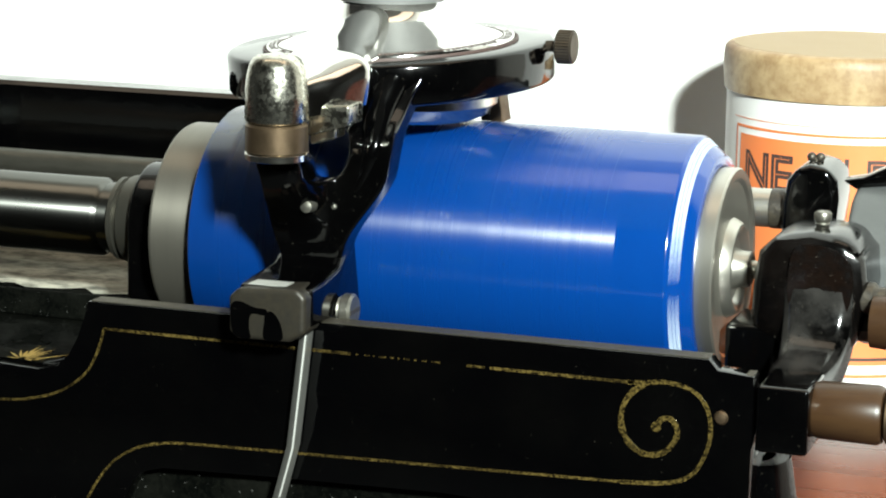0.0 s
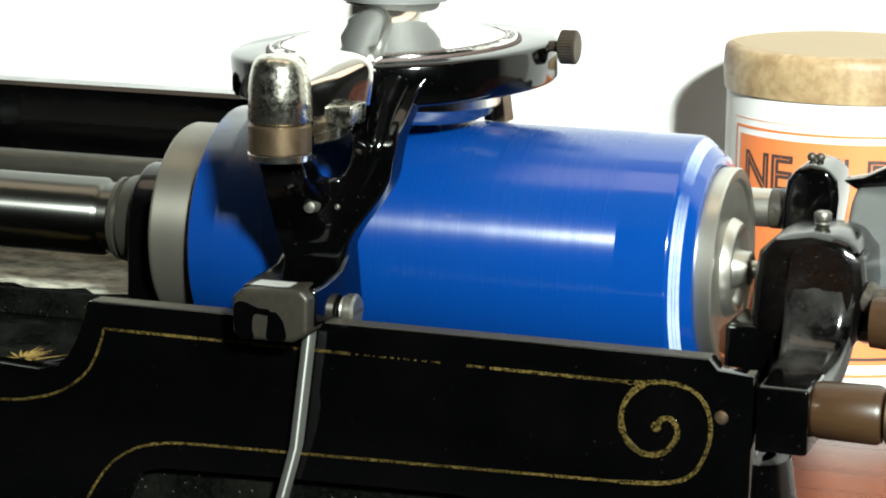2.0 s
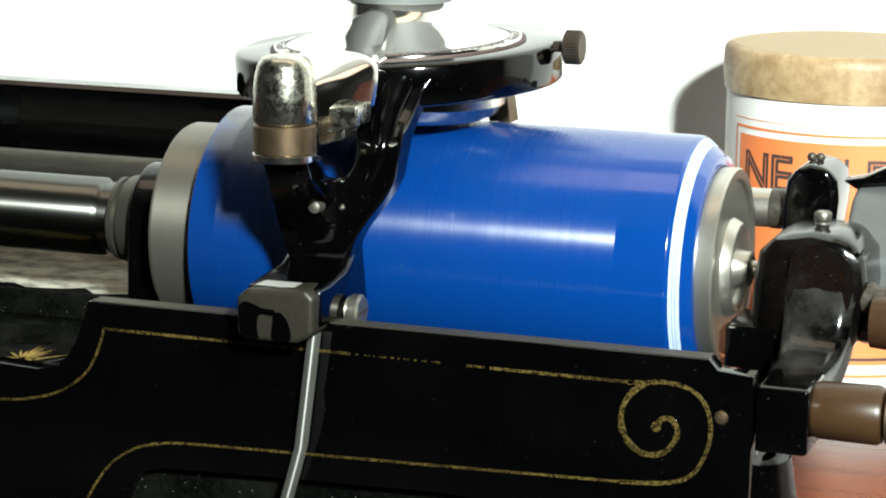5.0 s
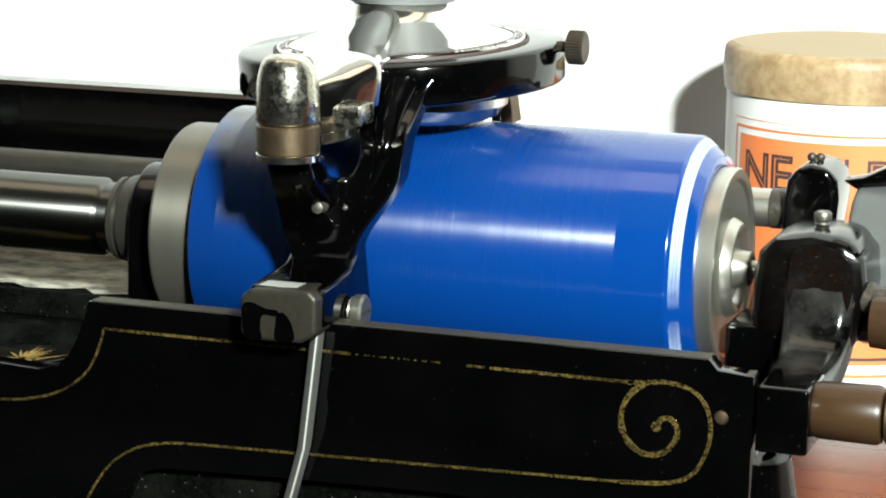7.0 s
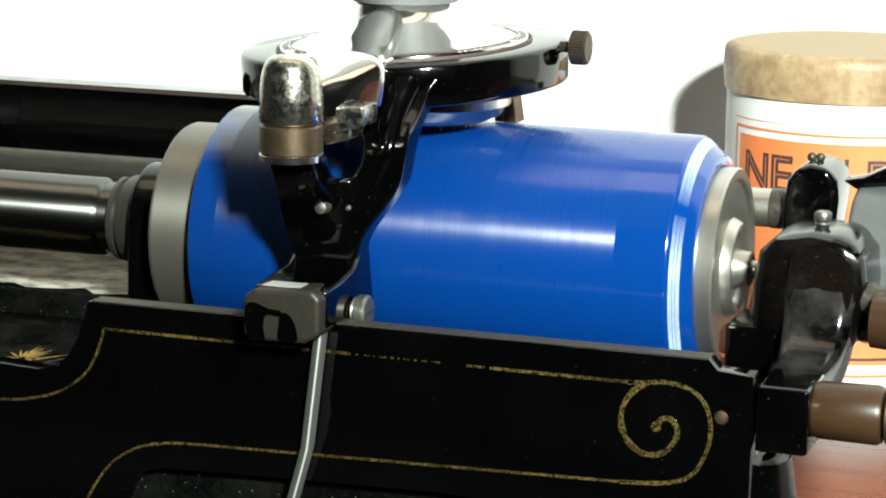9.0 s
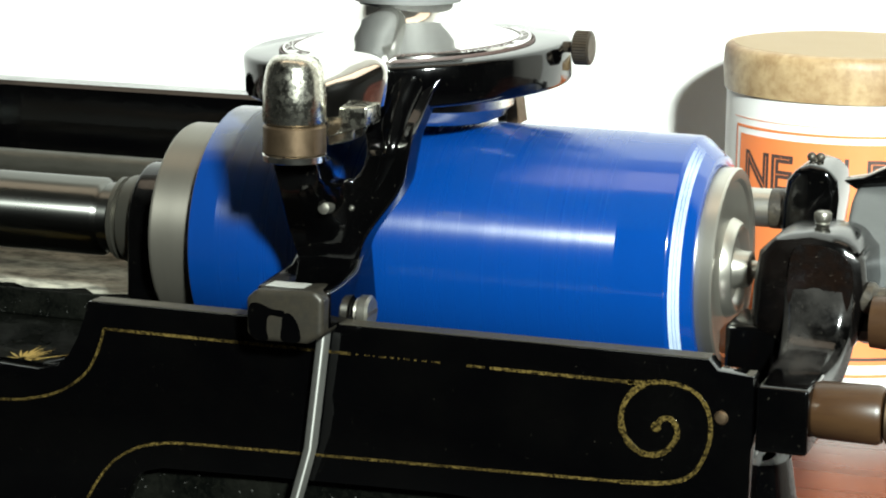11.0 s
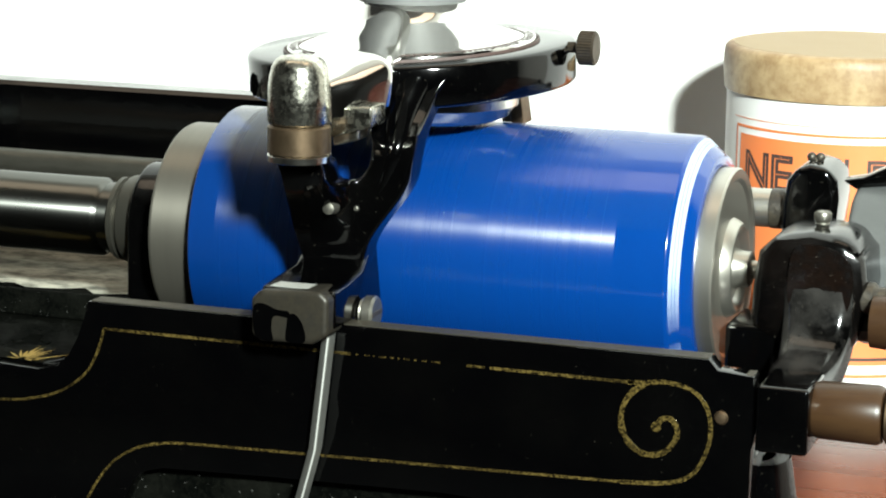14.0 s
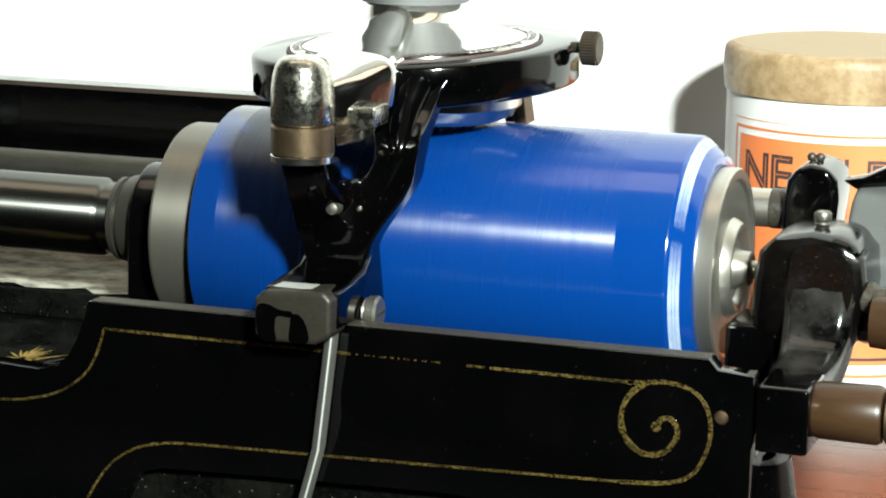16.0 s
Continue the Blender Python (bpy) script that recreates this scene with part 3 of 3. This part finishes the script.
    bm.faces.new(rows[-1])
    bmesh.ops.recalc_face_normals(bm, faces=bm.faces)
    blade = part("lift_blade", soften(bm, 0.1, 2, 12), BRIGHT, carriage, "nickel lift blade with a bright edge", smooth=40)
    # the bevel's highlight, added as a strip of paler metal
    part("blade_edge", sweep([(x - 0.15, -54.05, z) for x, z in spine[:5]], 0.26, 8), GLINT, blade, "pale strip standing for the edge's glint")
    part("screw_slot", block(43.6, 43.95, -44.7, -39.3, -6.6, -5.8, 0), DARK, carriage)
    part("pin", lathe([(-46.3, 0.5), (-46.0, 1.2), (-43.5, 1.5)], (34.8, 0, 15.0), "y", 20), DULLED, carriage, "small steel pin")
    part("pin", lathe([(-41.4, 0.3), (-41.2, 0.5), (-39.5, 0.6)], (38.8, 0, 14.4), "y", 12), DULLED, carriage)
    # patches of enamel left on the foot, and the hinge cap
    for spot in ([(24.9, -2.6), (26.8, -1.9), (29.7, -2.9), (32.2, -3.1), (32.0, -4.3), (29.1, -4.3), (28.6, -6.9), (28.8, -9.2), (25.6, -8.8), (24.8, -6.4)],
                 [(32.1, -3.9), (33.5, -3.5), (35.1, -5.3), (35.7, -8.7), (33.3, -9.3), (31.6, -8.7), (31.8, -5.9)]):
        part("enamel_patch", plate(smooth_outline(spot, 4), -60.08, -59.9, 0), ENAMEL, carriage, "remaining black enamel")
    # white reflection on the foot's top, laid on as a pale strip
    part("foot_top_wear", plate([(27.0, 1.0), (35.0, 1.0), (35.4, 1.2), (27.6, 1.15)], -57.2, -53, 0), GLINT, carriage)
    hinge = (31.9, -54, 0)
    part("cap", lathe([(33.0, 5.85), (33.5, 6.25), (38.7, 6.2), (42.1, 5.85), (44.0, 5.4), (45.3, 4.7), (45.9, 3.9), (46.2, 2.1)], hinge, "z", 48), PITTED, carriage, "pitted nickel cap", smooth=60)
    part("cap_ring", lathe([(27.2, 5.95), (27.4, 6.2), (32.4, 6.15), (32.8, 5.75)], hinge, "z", 48), BRASS, carriage, "tarnished brass ring")
    part("cap_washer", lathe([(25.5, 5.75), (25.7, 6.15), (26.9, 6.25), (27.2, 5.85)], hinge, "z", 48), NICKEL, carriage)
    link = part("link", plate([(36.8, 29.8), (45.2, 32.4), (45.4, 36.4), (36.8, 36.0)], -50, -42, 0.6), PITTED, carriage, "nickel link block")
    part("link_step", plate([(36.6, 27.9), (42.0, 29.4), (42.0, 31.8), (36.6, 31)], -48.5, -43, 0.5), NICKEL, link)
    knob = [(69.9, 1.1), (72.2, 1.2), (72.3, 2.9), (72.7, 3.6), (75.7, 3.6), (76.1, 3.1)]
    part("adjusting_screw", lathe(knob, (0, 0, 43.9), "x", 72, wobble=0.04, teeth=1), DARKBRASS, carriage, "knurled tarnished brass screw")
    return carriage


carriage = build_carriage()


def build_reproducer():
    z = RZ
    rep = thing("reproducer", (RX, RY, z - 8), "polished nickel reproducer resting in the black carriage eye", "reproducer")
    part("dome", lean(lathe([(z - 7, 26), (z + 0.2, 26.6), (z + 0.7, 26.4), (z + 0.8, 23.8), (z + 1.3, 22.4), (z + 2.3, 19), (z + 3.7, 15.6), (z + 5.3, 12.8), (z + 7, 10.8), (z + 9.2, 9.8)], (RX, RY, 0), "z", 96)), CHROME, rep,
         "mirror-bright domed cover", smooth=60)
    # the tail that runs from the neck down to the hinge cap: wide towards the ring's front, with a steep front side
    along, right = Vector((3.5, 54.0)), Vector((0.998, -0.06))
    rows = [(-0.02, 4.4, 3.6, 40.0, 34.0), (0.04, 5.6, 5.8, 40.7, 34.0), (0.12, 6.2, 10.2, 42.4, 34.5), (0.2, 6.6, 13.2, 44.4, 35.2), (0.255, 6.8, 14.4, 45.6, 35.6), (0.3, 7.0, 12.4, 46.0, 36.0),
            (0.4, 6.8, 11.4, 46.9, 38.0), (0.52, 6.2, 9.6, 48.0, 41.0), (0.68, 5.4, 7.0, 50.0, 43.0), (0.86, 4.6, 5.2, 52.0, 43.0)]
    low = curve([(r[0] * 100, r[1], r[2]) for r in rows], 6)
    high = curve([(r[0] * 100, r[3], r[4]) for r in rows], 6)
    bm = bmesh.new()
    rings = []
    for a, b in zip(low, high):
        s, left, wide, top, bottom = a.x / 100, a.y, a.z, b.y, b.z
        c = Vector((31.9, -54)) + along * s
        ring = []
        for k in range(29):
            t = math.pi * k / 28
            u, h = -math.cos(t), math.sin(t)
            e = 0.8 if u < 0 else 0.4 + 0.45 * step(0.28, 0.55, s)
            u, h = math.copysign(abs(u) ** e, u), h ** e
            u *= 0.9 + 0.1 * h if u > 0 else 1
            q = c + right * (u * (left if u < 0 else wide))
            ring.append(bm.verts.new((q.x, q.y, bottom + (top - bottom) * h)))
        rings.append(ring)
    for A, B in zip(rings, rings[1:]):
        for k in range(29):
            bm.faces.new((A[k], A[(k + 1) % 29], B[(k + 1) % 29], B[k]))
    bm.faces.new(rings[0])
    bm.faces.new(rings[-1])
    part("swivel_arm", bm, CHROME, rep, "polished nickel swivel arm", smooth=60)
    part("neck_gasket", lathe([(z + 9.0, 9.5), (z + 9.2, 11.3), (z + 10.4, 11.9), (z + 22, 11.9), (z + 22.2, 9)], (RX, RY, 0), "z", 64), RUBBER, rep, "grey rubber horn connector")
    bm = bmesh.new()
    for k in range(120):
        if k % 15 >= 13:
            continue
        a = 2 * math.pi * k / 120
        for da, r0, r1 in ((0.009, 24.5, 26.0), (0.02, 24.5 + (k % 3) * 0.5, 25.0 + (k % 3) * 0.5)):
            q = [(RX + r * math.cos(a + w), RY + r * math.sin(a + w), z + 0.86 - (0.1 * (r - 23.8) / 2.6)) for r, w in ((r0, -da), (r1, -da), (r1, da), (r0, da))]
            bm.faces.new([bm.verts.new(p) for p in q])
    part("lettering", lean(bm), INK, rep, "stamped dark lettering ring")
    part("engraved_line", lean(tube([(z + 0.7, 24.0), (z + 0.92, 24.0), (z + 0.92, 24.2), (z + 0.7, 24.2)], (RX, RY, 0), "z", 96)), INK, rep)
    part("outer_line", lean(tube([(z - 0.3, 26.7), (z + 0.3, 26.8), (z + 0.3, 27.2), (z - 0.3, 27.3)], (RX, RY, 0), "z", 96)), INK, rep)
    part("diaphragm_case", lathe([(27.4, 4), (27.5, 9.5), (28.0, 13.0), (29.2, 15.6), (31, 16.8), (31.4, 17.4), (36, 17.6)], (42.5, -4.0, 0), "z", 64), CASE, rep, "nickel diaphragm case below the ring")
    part("weight_hinge", plate([(55.3, 25.8), (58.2, 25.8), (57.0, 33.5), (55.6, 33.5)], 8, 14, 0.3), BRASS, rep)
    part("limit_pin", block(53.2, 55.4, 8, 12, 26, 34, 0.4), DARK, rep)
    return rep


reproducer = build_reproducer()

# ---- the record ----
RECORD_R = 26.95


def build_record():
    rec = thing("cylinder_record", (0, 0, 0), "glossy blue celluloid cylinder record with white rim lettering, spinning", "record")
    prof = [(0, 21.8), (0, RECORD_R - 0.3), (0.3, RECORD_R), (102.9, RECORD_R), (103.3, RECORD_R - 0.08), (103.7, RECORD_R - 0.4), (107.7, 23.3), (108.0, 22.9), (108.0, 21.0)]
    part("record_body", tube(prof, (0, 0, 0), "x", 160), BLUE, rec, smooth=50)
    x0, r0, x1, r1 = 103.75, RECORD_R - 0.42, 107.6, 23.38
    bm = bmesh.new()
    n = 52

    def on(a, s):
        x, r = x0 + (x1 - x0) * s, r0 + (r1 - r0) * s + 0.05
        return bm.verts.new((x, -r * math.cos(a), r * math.sin(a)))
    random.seed(4)
    free = radians(31)                   # the plain stretch between the end and the start of the lettering
    for k in range(n):
        a0 = free / 2 + (2 * math.pi - free) * k / n
        w = (2 * math.pi - free) / n
        s0, s1 = 0.06, 0.56
        fill = random.uniform(0.72, 0.93)
        if random.random() < 0.04:
            continue
        for lo, hi in ((s0, s0 + 0.17), (s0 + 0.19, s1 - 0.19), (s1 - 0.17, s1)):
            m = 3
            for j in range(m):
                b0, b1 = a0 + w * fill * j / m, a0 + w * fill * (j + 1) / m
                bm.faces.new((on(b0, lo), on(b1, lo), on(b1, hi), on(b0, hi)))
    part("rim_lettering", bm, WHITE_INK, rec, "white filled rim lettering")
    return rec


record = build_record()

# ---- the carton behind ----
JX, JY, JR, JTOP = 106.5, 155.0, 31.7, 29.4


def wrap(points, r):
    """Points of (arc, height) laid on the carton's side; arc 0 faces the front."""
    return [(JX + r * math.sin(a / r), JY - r * math.cos(a / r), z) for a, z in points]


def band(a0, a1, z0, z1, r, n=40):
    bm = bmesh.new()
    lo = [bm.verts.new(p) for p in wrap([(a0 + (a1 - a0) * i / n, z0) for i in range(n + 1)], r)]
    hi = [bm.verts.new(p) for p in wrap([(a0 + (a1 - a0) * i / n, z1) for i in range(n + 1)], r)]
    for i in range(n):
        bm.faces.new((lo[i], lo[i + 1], hi[i + 1], hi[i]))
    return bm


def letters(text, size, a0, z0, r, offset, width):
    """Lettering of the built-in font, laid round the carton and fitted to a width; offset thickens or thins it."""
    cu = bpy.data.curves.new("lettering", "FONT")
    cu.body, cu.size = text, size
    tmp = bpy.data.objects.new("lettering", cu)
    scene.collection.objects.link(tmp)
    plain = bpy.data.meshes.new_from_object(tmp.evaluated_get(bpy.context.evaluated_depsgraph_get()))
    xs = [v.co.x for v in plain.vertices]
    cu.offset = offset
    me = bpy.data.meshes.new_from_object(tmp.evaluated_get(bpy.context.evaluated_depsgraph_get()))
    bpy.data.objects.remove(tmp)
    bm = bmesh.new()
    bm.from_mesh(me)
    bmesh.ops.subdivide_edges(bm, edges=[e for e in bm.edges if e.calc_length() > 1.5], cuts=3)
    for v in bm.verts:
        v.co = Vector(wrap([(a0 + (v.co.x - min(xs)) * width / (max(xs) - min(xs)), z0 + v.co.y)], r)[0])
    return bm


def build_carton():
    box = thing("record_carton", (JX, JY, TABLE), "round white card carton with orange printed label and buff lid", "carton")
    part("carton_body", lathe([(TABLE, JR - 0.6), (TABLE + 0.6, JR), (JTOP - 8, JR), (JTOP - 7, JR - 1)], (JX, JY, 0), "z", 96), PAPER, box)
    part("lid", lathe([(JTOP - 11.8, JR - 0.4), (JTOP - 11.7, JR + 0.7), (JTOP - 8, JR + 1.1), (JTOP - 3, JR + 1.1), (JTOP - 1.0, JR + 0.8), (JTOP - 0.2, JR + 0.1), (JTOP, JR - 1.2), (JTOP, 6)], (JX, JY, 0), "z", 96), KRAFT, box,
         "mottled buff card lid", smooth=50)
    part("lid_top", lathe([(JTOP - 0.1, JR - 1.4), (JTOP + 0.12, JR - 1.5), (JTOP + 0.14, 4)], (JX, JY, 0), "z", 96), TOPCARD, box, "plain buff card disc")
    L, Rr = -26.6, 60
    label = part("label", band(L, Rr, -49.4, 7.6, JR + 0.12), ORANGE, box, "orange printed label")
    for a0, a1, z0, z1 in ((L - 2, Rr, 9.2, 9.9), (L - 2, Rr, -52.7, -51.8), (L - 2.2, L - 1.6, -52, 9.4)):
        part("label_rule", band(a0, a1, z0, z1, JR + 0.14), ORANGE, box, "thin orange border rule")
    part("label_hairline", band(L - 3.5, Rr, 11.6, 11.8, JR + 0.14), ORANGE, box)
    for text, a0, width in (("N", -23.4, 7.8), ("E", -13.9, 5.6), ("P", 11.6, 6.0)):
        for off, mat, r in ((0.42, INK, JR + 0.2), (-0.52, ORANGE, JR + 0.28)):
            part("letter" if mat is INK else "letter_inline", letters(text, 13.6, a0, -6.0, r, off, width), mat, label, "dark outlined capital letter" if mat is INK else "")
    part("print_mark", band(5.4, 6.5, -5.5, 4.0, JR + 0.2, 3), INK, label)
    part("print_bar", band(8, 30, -48.2, -47.4, JR + 0.2, 20), INK, label, "line of small print")
    pts = [(13.2 + 3.2 * math.cos(t), -39.5 + 3.6 * math.sin(t)) for t in (math.pi * (0.95 + 1.1 * k / 14) for k in range(15))]
    bm = bmesh.new()
    o = [bm.verts.new(p) for p in wrap([(13.2 + (a - 13.2) * 1.12, -39.5 + (z + 39.5) * 1.12) for a, z in pts], JR + 0.2)]
    q = [bm.verts.new(p) for p in wrap([(13.2 + (a - 13.2) * 0.88, -39.5 + (z + 39.5) * 0.88) for a, z in pts], JR + 0.2)]
    for k in range(14):
        bm.faces.new((o[k], o[k + 1], q[k + 1], q[k]))
    part("print_mark", bm, INK, label)
    return box, label


carton, label = build_carton()


# ---- what moves ----
TRAVEL, TURN = 5.42 / 1000, 924.05      # carriage, metres in 16 s; record, degrees a second


def motions():
    for ob in (carriage, reproducer):
        x, y, z = ob.location
        walk(ob, [(t, pose(x + TRAVEL * t / 16, y, z)) for t in (0, 4, 8, 12, 16)])
    for ob in (mandrel, record):
        x, y, z = ob.location
        walk(ob, [(f / 30, pose(x, y, z, -TURN * f / 30)) for f in range(481)])


motions()
